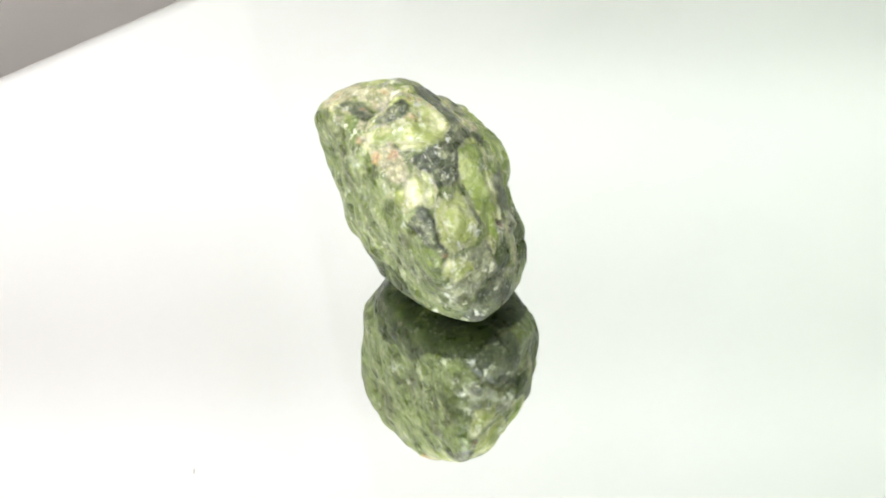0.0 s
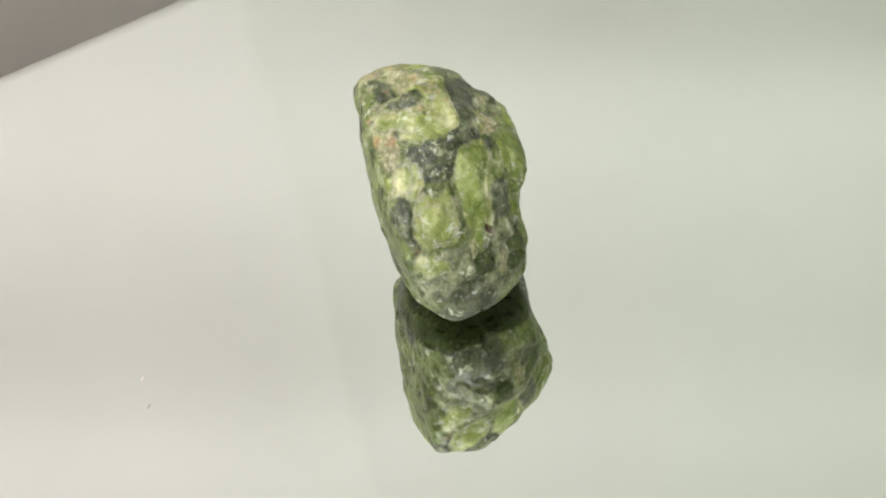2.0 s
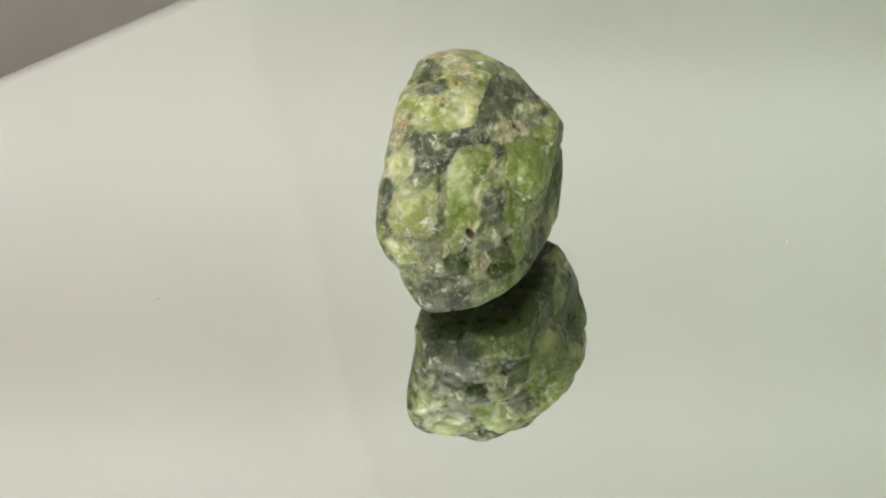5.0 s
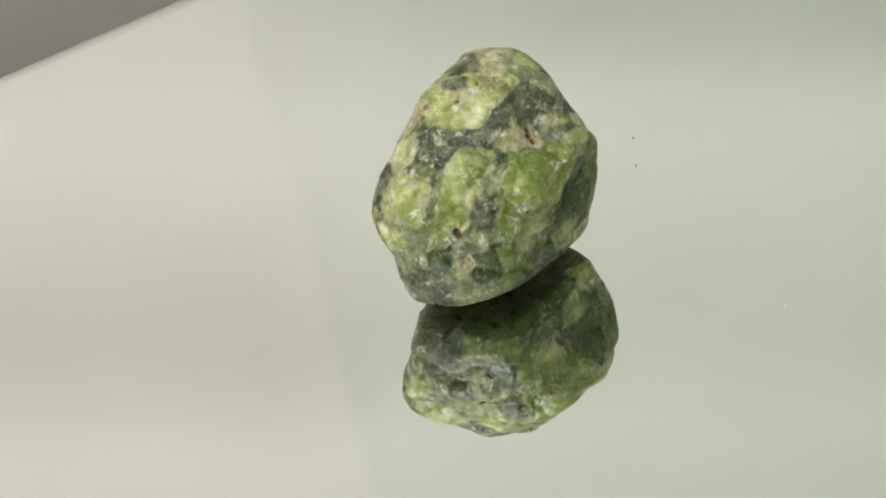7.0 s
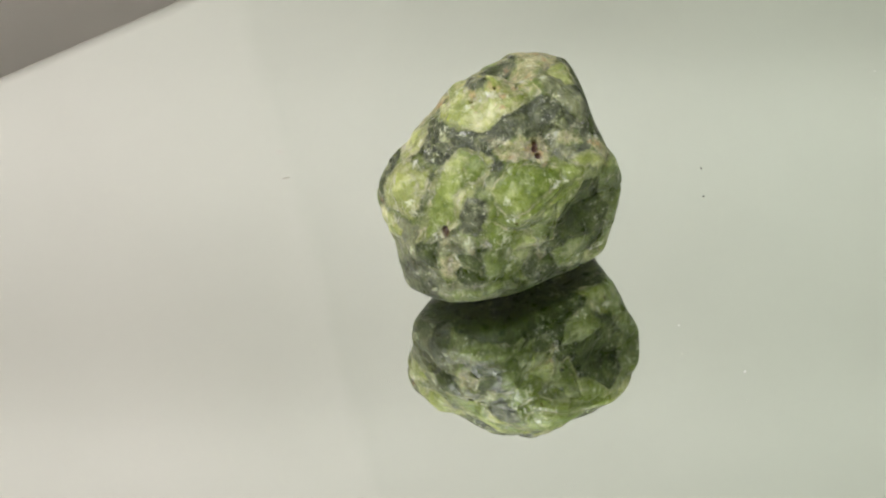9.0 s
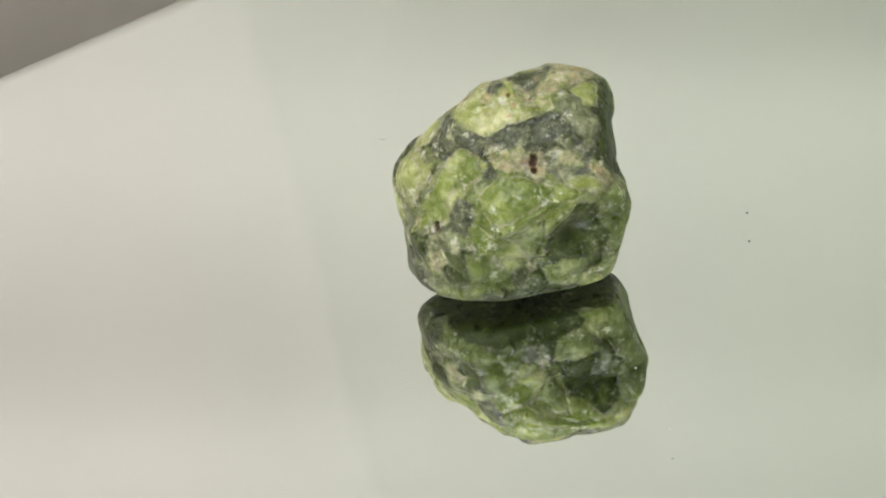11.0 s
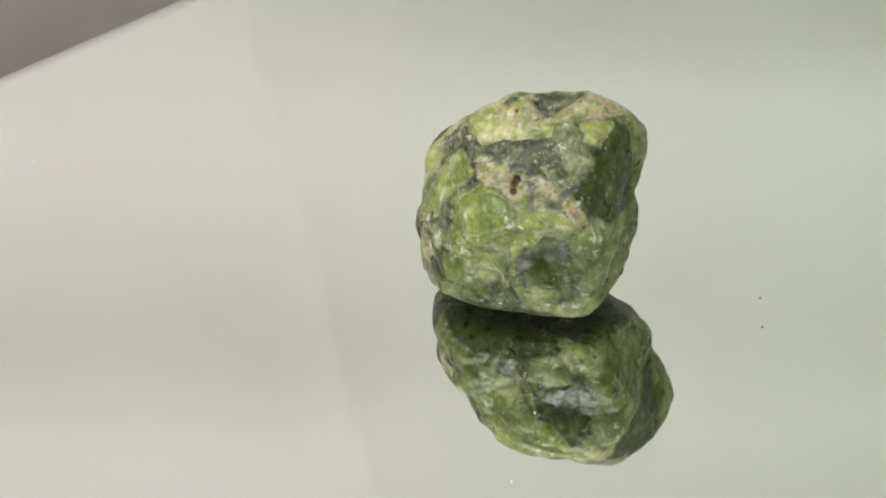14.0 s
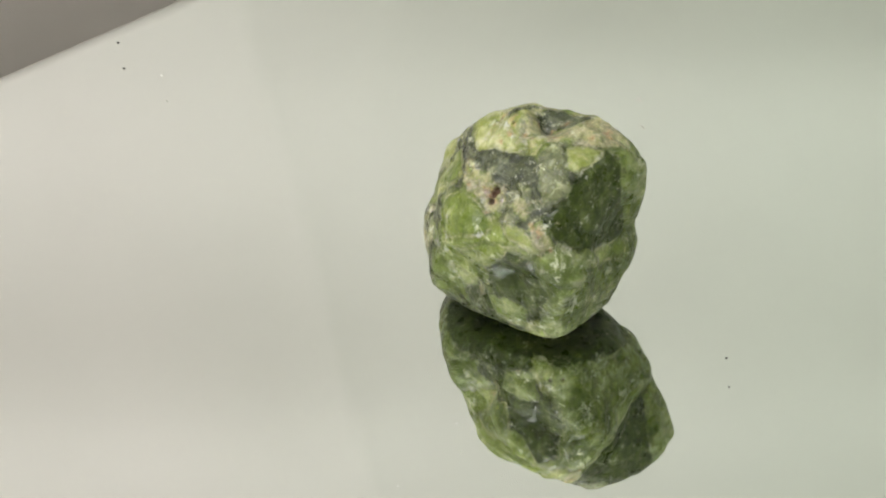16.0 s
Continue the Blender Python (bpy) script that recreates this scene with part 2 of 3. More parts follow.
part("hanger", slab(-0.012, -0.012, 0.030, 0.012, 0.012, 0.084, 0.002), ALUMINIUM, lamp, "short grey hanger to the roof")
part("diffuser", slab(-0.155, -0.115, 0.0, 0.155, 0.115, 0.0038, 0.001), DIFFUSER, lamp, "glowing white diffuser")


# ---- turntable ----
RADIUS, PLATE = 0.100, 0.0015
base = tagged(new("motor_drum"), "black plastic motor drum under the mirror plate", "motor drum")
base.location = (0, 0, Z0)
part("casing", turned([(0, 0), (0.084, 0), (0.088, 0.004), (0.088, 0.032), (0.084, 0.036), (0, 0.036)], closed=False), BLACK_PLASTIC, base)
part("switch", slab(-0.008, -0.092, 0.012, 0.008, -0.087, 0.020, 0.001), ALUMINIUM, base, "small grey switch")

table = tagged(new("turntable"), "round mirror turntable plate with a bright rim", "turntable")
part("platter", turned([(0, -0.0118), (RADIUS, -0.0118), (RADIUS, -PLATE - 0.0004), (0, -PLATE - 0.0004)], closed=False), BLACK_PLASTIC, table)
part("mirror", turned([(0, -PLATE - 0.0003), (RADIUS - 0.0004, -PLATE - 0.0003), (RADIUS - 0.0004, -PLATE - 0.00003), (0, -PLATE - 0.00003)], closed=False), SILVER, table, "silvered mirror")
part("clear_plate", turned([(0, -PLATE), (RADIUS - 0.0004, -PLATE), (RADIUS - 0.0004, 0), (0, 0)], closed=False), GLASS, table, "clear acrylic plate")
part("rim", turned([(RADIUS, -0.0118), (RADIUS + 0.0015, -0.0115), (RADIUS + 0.0015, 0.0), (RADIUS, 0.0004)]), CHROME, table, "bright metal rim")

# ---- the stone ----
CENTRE = np.array((3.6, 3.6, 8.0))
cuts, lumps, patches, crusts, rusts, hollows = [], [], [], [], [], []


def way(azimuth, elevation):
    a, e = radians(azimuth), radians(elevation)
    return (math.cos(e) * math.cos(a), math.cos(e) * math.sin(a), math.sin(e))


def cut(azimuth, elevation, distance):
    """One broken face of the stone, in degrees and millimetres from its centre."""
    cuts.append((*way(azimuth, elevation), distance))


def lump(azimuth, elevation, spread, height):
    """A broad swelling (or, below zero, a hollow) of that height in millimetres."""
    lumps.append((*way(azimuth, elevation), spread, height))


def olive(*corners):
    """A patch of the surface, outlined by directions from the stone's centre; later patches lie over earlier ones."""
    patches.append(("olive", "deep olive-green glassy crystal face or shade-coloured underside", corners))


def leaf(*corners):
    patches.append(("leaf", "leaf-green translucent crystal grain", corners))


def moss(*corners):
    patches.append(("moss", "mottled green crystal mass", corners))


def lime(*corners):
    patches.append(("lime", "pale yellow-green crystal grain", corners))


def seam(*corners):
    patches.append(("seam", "", corners))


def grey(*corners):
    patches.append(("grey", "", corners))


def crust_patch(*corners):
    patches.append(("pale", "", corners))


def crust(*blobs):
    crusts.extend(blobs)


def rust(*blobs):
    rusts.extend(blobs)


def hollow(*blobs):
    hollows.extend(blobs)


cut(352, 58, 10.1)
cut(119, 55, 9.7)
cut(161, 51, 9.1)
cut(292, 50, 7.8)
cut(243, 49, 8.2)
cut(196, 48, 8.9)
cut(65, 47, 11.4)
cut(291, 38, 7.7)
cut(341, 35, 9.7)
cut(243, 32, 7.5)
cut(263, 26, 7.8)
cut(6, 18, 9.5)
cut(119, 16, 7.5)
cut(129, 11, 7.2)
cut(220, 10, 9.5)
cut(255, 10, 7.7)
cut(203, 1, 10.6)
cut(109, -5, 6.2)
cut(306, -5, 7.6)
cut(27, -7, 9.0)
cut(91, -8, 7.8)
cut(124, -10, 6.5)
cut(291, -11, 7.3)
cut(161, -18, 10.3)
cut(13, -20, 9.6)
cut(104, -25, 7.7)
cut(235, -26, 11.1)
cut(347, -28, 10.7)
cut(299, -31, 8.9)
cut(67, -34, 9.2)
cut(265, -45, 10.3)
cut(140, -46, 9.7)
cut(355, -90, 8.0)

lump(216, 44, 0.03, -0.32)
lump(57, 30, 0.022, 0.42)
lump(60, 38, 0.02, 0.22)
lump(250, -14, 0.03, 0.24)
lump(29, 73, 0.09, -0.62)
lump(268, -15, 0.09, -0.84)
lump(209, 5, 0.09, -0.54)
lump(318, 42, 0.09, -0.50)
lump(328, -11, 0.09, -0.66)
lump(19, 4, 0.09, -0.71)
lump(142, 22, 0.09, -0.48)
lump(248, 53, 0.09, -0.21)
lump(72, 30, 0.015, -0.43)
lump(282, -33, 0.015, -0.69)
lump(180, -24, 0.035, -0.41)
lump(61, 70, 0.015, -0.57)
lump(13, 57, 0.035, 0.22)
lump(336, -53, 0.035, 0.31)
lump(54, 12, 0.015, 0.45)
lump(219, 75, 0.015, -0.50)
lump(48, 35, 0.015, -0.31)
lump(328, -11, 0.015, -0.57)
lump(232, -24, 0.015, -0.27)
lump(48, -6, 0.015, -0.40)
lump(222, -38, 0.015, 0.30)
lump(67, -29, 0.035, 0.26)
lump(129, -42, 0.09, -0.32)
lump(37, -47, 0.035, -0.23)
lump(61, 70, 0.015, -0.57)
lump(253, -22, 0.015, 0.24)
lump(257, 11, 0.09, -0.29)
lump(181, 0, 0.015, 0.19)
lump(314, -34, 0.035, -0.18)
lump(86, 60, 0.015, 0.38)
lump(312, 21, 0.035, 0.23)
lump(202, 26, 0.015, -0.40)
lump(318, 42, 0.035, -0.57)
lump(253, -22, 0.015, 0.24)
lump(138, -12, 0.09, -0.40)
lump(189, -37, 0.015, 0.23)
lump(212, -25, 0.015, -0.41)
lump(120, 37, 0.09, -0.29)
lump(203, 58, 0.015, 0.25)
lump(182, 24, 0.015, 0.22)
lump(264, -56, 0.035, 0.11)
lump(343, 37, 0.015, -0.26)
lump(211, -10, 0.015, 0.37)
lump(188, 47, 0.015, -0.27)
lump(72, 30, 0.015, -0.43)
lump(308, -12, 0.09, -0.37)
lump(358, -21, 0.035, 0.12)
lump(63, 43, 0.015, 0.17)
lump(221, 3, 0.015, -0.47)
lump(223, -12, 0.015, 0.21)
lump(327, 28, 0.015, 0.24)
lump(61, 70, 0.015, -0.57)
lump(19, -36, 0.015, -0.20)
lump(42, -24, 0.015, 0.21)
lump(172, 11, 0.015, -0.23)
lump(219, 75, 0.015, -0.50)
lump(39, 5, 0.035, -0.22)
lump(49, 18, 0.015, 0.20)
lump(344, 20, 0.015, -0.12)
lump(38, 50, 0.015, -0.28)
lump(23, 40, 0.015, 0.28)
lump(34, 11, 0.035, -0.31)
lump(212, 14, 0.015, -0.15)
lump(92, 31, 0.035, -0.21)
lump(223, 60, 0.015, 0.14)
lump(61, 70, 0.015, -0.57)
lump(261, 49, 0.015, -0.23)
lump(172, -28, 0.015, -0.23)
lump(228, -18, 0.015, -0.40)
lump(268, -15, 0.015, -0.35)
lump(231, -8, 0.015, 0.24)
lump(72, 30, 0.015, -0.43)

seam((170, 52), (205, 59), (240, 65), (269, 67), (289, 77), (337, 73), (355, 66), (351, 58), (358, 51), (352, 42), (346, 30), (339, 26), (327, 28), (322, 33), (323, 41), (311, 44), (308, 53), (280, 52), (265, 53), (252, 50), (235, 54), (211, 49), (198, 46), (183, 48))
seam((229, 65), (277, 70), (340, 70), (359, 62), (15, 61), (12, 53), (19, 42), (29, 38), (16, 35), (11, 21), (354, 15), (345, 20), (347, 28), (347, 36), (335, 29), (326, 40), (322, 48), (299, 56), (276, 52), (264, 54), (247, 58))
seam((331, 75), (343, 55), (321, 58), (283, 55), (267, 42), (253, 39), (250, 51), (235, 52), (241, 66))
grey((344, 53), (339, 34), (322, 29), (302, 29), (273, 40), (283, 55), (321, 58))
grey((198, -16), (210, -7), (225, -6), (237, -7), (256, -15), (275, -30), (286, -43), (276, -46), (259, -46), (241, -39), (221, -35), (206, -31), (196, -27))
grey((186, -1), (205, 1), (225, -4), (240, -13), (240, -27), (225, -31), (209, -33), (198, -30), (187, -24))
seam((176, 27), (182, 26), (191, 7), (186, 1), (182, 7), (172, 18))
seam((173, 49), (195, 53), (228, 54), (215, 37), (199, 35), (182, 37))
seam((189, -37), (200, -46), (220, -45), (221, -27), (215, -15), (203, -21), (194, -27))
grey((217, -7), (232, 1), (244, -7), (251, -20), (238, -29), (225, -27), (214, -21))
crust_patch((115, 85), (121, 57), (89, 61), (77, 52), (65, 42), (55, 38), (44, 40), (40, 47), (36, 52), (36, 59), (19, 64), (31, 73), (360, 79))
seam((74, 81), (104, 64), (77, 58), (59, 59), (65, 64), (67, 74))
grey((305, 14), (316, 17), (331, 10), (335, -8), (336, -21), (326, -28), (316, -27), (307, -18), (299, -7))
# ring round the base: shade at the contact, put into the olive colour
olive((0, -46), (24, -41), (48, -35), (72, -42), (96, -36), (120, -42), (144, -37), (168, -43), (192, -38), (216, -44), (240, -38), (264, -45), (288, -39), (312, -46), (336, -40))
olive((331, 14), (343, 7), (348, -10), (341, -22), (337, -32), (333, -42), (315, -46), (295, -44), (278, -39), (284, -25), (280, -4), (290, 10), (305, 13), (321, 14))
olive((14, 43), (26, 43), (37, 39), (42, 31), (38, 24), (45, 1), (39, -5), (19, 5), (358, 12), (354, 18), (353, 28), (2, 35), (9, 40))
olive((251, -13), (271, -20), (280, -32), (274, -44), (255, -41), (250, -28))
olive((347, -38), (359, -38), (5, -25), (357, -12), (347, -10), (344, -24))
olive((21, -6), (45, 0), (50, 13), (48, 22), (40, 28), (24, 34), (2, 32), (6, 11))
olive((213, -7), (222, -7), (223, -17), (215, -21), (211, -15))
olive((243, -11), (251, -11), (259, -19), (255, -26), (247, -21))
olive((307, -30), (326, -31), (331, -38), (325, -46), (308, -47))
olive((215, -5), (221, -11), (224, -21), (219, -18), (215, -10))
olive((231, -12), (250, -14), (290, -46), (248, -28), (236, -30), (227, -22))
leaf((265, 38), (280, 43), (290, 37), (288, 29), (303, 29), (315, 23), (321, 16), (305, 14), (290, 12), (279, -1), (268, -10), (257, -12), (247, -8), (249, 4), (255, 21), (261, 30))
leaf((299, 39), (304, 33), (321, 31), (328, 22), (340, 16), (337, 13), (319, 17), (301, 16), (285, 8), (261, -11), (248, -10), (268, 8))
leaf((208, 28), (215, 41), (233, 53), (250, 52), (254, 43), (250, 32), (241, 27), (236, 18), (232, 6), (227, 0), (222, 3), (217, -4), (212, -7), (212, 4), (210, 17))
moss((333, 26), (340, 24), (347, 13), (356, 7), (357, 2), (350, -3), (347, -14), (345, -18), (340, -8), (338, 8), (327, 15))
moss((43, 33), (52, 27), (53, 19), (52, 12), (48, 5), (47, 0), (38, 24))
moss((8, 6), (44, -8), (48, -11), (39, -23), (31, -34), (19, -36), (15, -21), (3, 0))
moss((340, 15), (353, 15), (5, 5), (11, -12), (3, -23), (351, -14), (345, -1))
moss((226, -35), (234, -41), (251, -40), (261, -43), (262, -32), (250, -31), (237, -32), (224, -31))
moss((23, -30), (40, -26), (49, -6), (40, 1), (22, -9))
lime((139, 63), (113, 56), (126, 75), (179, 81), (170, 89), (29, 83), (359, 80), (6, 70), (335, 74), (281, 76), (267, 69), (240, 67), (219, 62), (203, 61), (181, 58), (167, 58))
lime((182, 26), (178, 37), (178, 48), (187, 46), (189, 35), (187, 26))
lime((186, 10), (185, 22), (190, 29), (200, 26), (207, 16), (208, 9), (202, 1), (195, 3), (189, 4))
lime((185, 0), (187, 3), (194, -1), (200, -7), (200, -12), (190, -13), (184, -8))
lime((212, 4), (219, 10), (231, 9), (229, 1), (223, 2), (217, -4), (212, -7))
lime((193, 13), (196, 26), (204, 33), (206, 21), (204, 10), (192, 5))
lime((322, -44), (336, -34), (345, -39), (342, -46), (333, -50))
lime((158, 35), (178, 48), (183, 37), (182, 27), (170, 26))
crust_patch((116, 57), (139, 64), (171, 52), (175, 41), (164, 37), (149, 44))
crust_patch((338, 25), (345, 26), (348, 19), (343, 16), (338, 20))
crust_patch((224, -14), (232, -11), (235, -20), (228, -28), (224, -22))
crust_patch((354, 20), (1, 23), (4, 16), (357, 11), (354, 14))
lime((208, 21), (215, 38), (233, 55), (254, 55), (260, 49), (256, 41), (244, 31), (241, 16), (232, 1), (216, -4), (213, 4), (214, 15))
moss((296, -35), (315, -30), (330, -31), (325, -46), (304, -46))
leaf((244, -2), (263, -17), (275, -18), (299, -25), (303, -7), (317, 5), (326, 18), (323, 27), (296, 63), (298, 21), (285, 14), (262, 9))
moss((253, -12), (278, 1), (302, 9), (301, -11), (286, -34), (268, -37), (259, -26))
moss((247, -14), (257, -13), (267, -32), (272, -44), (259, -38), (250, -30))
moss((327, -58), (341, -48), (360, -41), (4, -28), (359, -9), (347, -8), (343, -25), (332, -41))
leaf((325, -53), (337, -53), (342, -46), (337, -39), (330, -44))
seam((337, 73), (343, 65), (316, 59), (268, 62), (267, 54), (253, 52), (236, 58), (212, 53), (198, 41), (180, 49), (185, 56), (214, 61), (248, 65))
seam((240, 24), (251, 21), (251, 6), (245, -5), (234, -1), (235, 14))
grey((345, 50), (342, 36), (327, 29), (317, 25), (316, 38), (328, 46))
seam((254, 66), (286, 76), (342, 72), (360, 64), (348, 49), (332, 51), (310, 54), (287, 59))
grey((1, 62), (20, 65), (35, 60), (21, 55), (12, 50), (7, 39), (349, 39), (352, 51))
olive((26, 44), (40, 43), (40, 36), (37, 25), (44, -5), (18, 1), (358, 12), (350, 24), (347, 32), (356, 34), (7, 38), (16, 41))
moss((43, 42), (52, 37), (50, 28), (48, 22), (47, 9), (49, -4), (44, -3), (37, 27))
leaf((12, 4), (44, -8), (38, -15), (16, -8))
leaf((255, -3), (259, 13), (268, 40), (283, 50), (298, 50), (298, 37), (310, 34), (321, 28), (334, 25), (337, 18), (324, 17), (309, 19), (270, -3))
leaf((215, 44), (227, 53), (243, 53), (255, 45), (249, 37), (236, 31), (229, 21), (232, 5), (225, 1), (220, -3), (216, -6), (214, -2), (212, 10), (212, 23))
leaf((269, 41), (291, 42), (312, 29), (308, 23), (284, 16), (273, 9), (266, 9), (258, 17), (257, 29))
leaf((254, 7), (281, -10), (291, -35), (253, -11), (249, -3))
lime((231, 69), (198, 70), (175, 81), (107, 79), (90, 78), (12, 84), (357, 78), (34, 73), (66, 66), (15, 68), (4, 65), (342, 72), (285, 77), (255, 70))
lime((28, 57), (39, 52), (38, 44), (27, 43), (15, 45), (13, 51))
lime((321, 30), (331, 28), (339, 21), (343, 14), (336, 16), (325, 23))
lime((128, 58), (112, 61), (133, 71), (169, 74), (193, 78), (282, 87), (357, 71), (337, 73), (247, 66), (222, 64), (196, 60), (177, 63), (159, 62), (143, 58))
lime((187, 21), (191, 25), (200, 22), (205, 14), (205, 3), (198, 3), (192, 6), (189, 14))
lime((169, 32), (170, 40), (176, 46), (183, 38), (182, 29), (176, 28))
seam((108, 68), (124, 85), (176, 85), (160, 77), (130, 70))
seam((71, 52), (59, 60), (71, 61), (79, 57))
crust_patch((294, 62), (320, 46), (305, 41), (275, 45), (260, 50), (259, 54))
crust_patch((61, 41), (41, 55), (71, 84), (60, 59), (70, 51))
crust_patch((299, 36), (300, 46), (313, 54), (320, 49), (316, 38), (305, 33))
crust_patch((339, 28), (346, 28), (351, 17), (343, 14), (339, 21))
crust_patch((328, 43), (336, 45), (339, 38), (331, 37))
crust_patch((266, 55), (278, 59), (286, 51), (278, 49))
crust_patch((261, 54), (279, 59), (283, 50), (270, 48))
crust_patch((330, 44), (337, 45), (341, 39), (337, 33), (331, 36))
crust_patch((48, 59), (58, 47), (51, 42), (37, 47), (35, 55))
rust((152, 87, 0.35), (295, 80, 0.35), (320, 83, 0.35), (66, 68, 0.35), (67, 63, 0.35), (45, 53, 0.35), (49, 45, 0.35), (354, 45, 0.35), (342, 29, 0.35), (304, 37, 0.35), (301, 49, 0.35))
rust((280, -28, 0.3), (284, -30, 0.3))
rust((173, 78, 0.3), (211, 75, 0.3), (273, 82, 0.3), (295, 52, 0.3), (302, 42, 0.3), (276, 50, 0.3), (59, 64, 0.3), (43, 69, 0.3))
crust((335, 37, 0.3), (339, 34, 0.3), (330, 33, 0.3), (331, 44, 0.3), (233, 41, 0.3), (245, 49, 0.3), (240, 43, 0.3), (168, 66, 0.3), (281, 53, 0.3))
crust((229, 31, 0.3), (237, 36, 0.3), (192, 24, 0.3), (192, 20, 0.3), (207, 15, 0.3), (229, -2, 0.3), (223, 1, 0.3), (244, -14, 0.3), (229, -23, 0.3), (226, -26, 0.3), (195, -2, 0.3), (199, -6, 0.3), (195, -17, 0.3))
hollow((338, -41, 0.2), (346, -40, 0.2))
hollow((226, -2, 0.4), (225, -1, 0.4))
crust((221, -2, 0.32), (229, 0, 0.32), (230, -4, 0.32), (224, -5, 0.32), (232, -2, 0.32))
hollow((309, 52, 0.42), (306, 49, 0.42), (305, 44, 0.42))
hollow((272, 4, 0.2))
crust((261, -8, 0.3), (269, -5, 0.3), (277, -1, 0.3), (287, 6, 0.3), (296, 12, 0.3), (305, 14, 0.3), (315, 15, 0.3), (325, 14, 0.3), (332, 11, 0.3), (337, 7, 0.3))
# white frost sparkle low on one side, its glint put into crust colour
crust((231, -19, 0.8), (226, -9, 0.6), (237, -23, 0.6), (223, -18, 0.5), (241, -11, 0.4))
crust((264, -3, 0.2), (277, 3, 0.2), (288, 9, 0.2), (301, 14, 0.3), (310, 16, 0.3))
crust((116, 60, 0.6), (137, 55, 0.6), (157, 45, 0.6), (131, 71, 0.5), (83, 54, 0.5), (63, 80, 0.7), (2, 73, 0.6), (170, 32, 0.5), (170, 41, 0.5))
crust((256, 87, 0.3), (26, 68, 0.4), (45, 52, 0.4), (62, 32, 0.3), (9, 67, 0.3), (1, 79, 0.3), (306, 47, 0.5), (307, 42, 0.4))
crust((150, 52, 0.5), (156, 46, 0.4), (86, 85, 0.4), (72, 70, 0.3), (226, 73, 0.2))
crust((139, 69, 0.9), (75, 81, 1.1), (159, 53, 0.8), (218, 77, 0.6), (172, 36, 0.5), (125, 78, 0.6), (1, 73, 0.6))
crust((39, 65, 0.9), (40, 55, 1.0), (51, 40, 0.9), (16, 75, 0.7), (216, 85, 0.6), (333, 78, 0.5), (25, 48, 0.7))
crust((265, 60, 0.7), (309, 54, 0.7), (310, 43, 0.7), (339, 43, 0.6), (346, 40, 0.5), (228, -6, 0.6), (228, -17, 0.5), (227, -23, 0.3), (250, -6, 0.5), (227, 43, 0.5), (224, 35, 0.3), (218, 8, 0.4), (213, -1, 0.5), (19, 72, 0.6), (39, 79, 0.5))
crust((339, 40, 0.7), (350, 41, 0.4), (277, 53, 0.5), (320, 55, 0.6), (343, 26, 0.5), (357, 25, 0.4), (52, 51, 0.6), (30, 63, 0.4), (302, -19, 0.4), (291, -36, 0.5), (271, -2, 0.4), (320, 15, 0.4), (299, 7, 0.4), (329, 4, 0.3))
crust((325, 87, 0.7), (77, 78, 0.6), (234, 40, 0.7), (236, 47, 0.5), (213, 16, 0.5), (133, 66, 0.5), (191, -11, 0.5), (200, -3, 0.4), (280, 55, 0.5), (253, 32, 0.3), (228, 2, 0.3), (169, 44, 0.5), (177, 48, 0.5))
crust((176, 50, 0.5), (125, -54, 0.5), (188, -26, 0.4), (78, 57, 0.6))
crust((285, -30, 0.5), (262, -31, 0.3), (341, 25, 0.5), (231, -21, 0.6), (229, -15, 0.5), (331, 42, 0.6), (341, 39, 0.5), (324, 33, 0.4))
crust((231, -25, 0.5), (246, -23, 0.4), (207, -25, 0.5), (295, -43, 0.3))
crust((317, -45, 0.5), (289, -48, 0.4), (2, -28, 0.3))
rust((302, 49, 0.5), (350, 88, 0.4), (3, 80, 0.3), (191, 76, 0.2), (342, 26, 0.4), (270, 79, 0.3), (13, 76, 0.3), (343, 14, 0.2))
rust((37, 64, 0.5), (27, 66, 0.4), (52, 46, 0.5), (45, 56, 0.3), (346, 23, 0.4), (349, 16, 0.3), (289, -19, 0.3), (307, 45, 0.5), (332, 83, 0.3), (273, 85, 0.2))
rust((157, 54, 0.5), (156, 59, 0.3), (140, 52, 0.5), (172, 28, 0.3), (187, 5, 0.3), (69, 77, 0.3), (136, 87, 0.3))
rust((154, 54, 0.4), (114, 58, 0.5))
hollow((28, 89, 0.2), (291, -18, 0.2))
hollow((186, 77, 0.2))


def lattice(p, seed):
    """A random value between 0 and 1 for each whole-number point."""
    q = p.astype(np.int64)
    h = (q[:, 0] * 374761393 + q[:, 1] * 668265263 + q[:, 2] * 2147483647 + seed * 144665) & 0xFFFFFFFF
    h = ((h ^ (h >> 13)) * 1274126177) & 0xFFFFFFFF
    h = ((h ^ (h >> 16)) * 2246822519) & 0xFFFFFFFF
    return ((h ^ (h >> 15)) & 0xFFFFFF) / float(0xFFFFFF)


def value_noise(p, seed):
    i = np.floor(p)
    f = p - i
    f = f * f * f * (f * (f * 6 - 15) + 10)
    out = np.zeros(len(p))
    for dx in (0, 1):
        for dy in (0, 1):
            for dz in (0, 1):
                wgt = (f[:, 0] if dx else 1 - f[:, 0]) * (f[:, 1] if dy else 1 - f[:, 1]) * (f[:, 2] if dz else 1 - f[:, 2])
                out += wgt * lattice(i + (dx, dy, dz), seed)
    return out * 2 - 1


def clouds(p, size, seed, octaves=4):
    out, amp, total = np.zeros(len(p)), 1.0, 0.0
    for k in range(octaves):
        out += amp * value_noise(p / size * 2 ** k + 17.3 * k, seed + k)
        total += amp
        amp *= 0.55
    return out / total


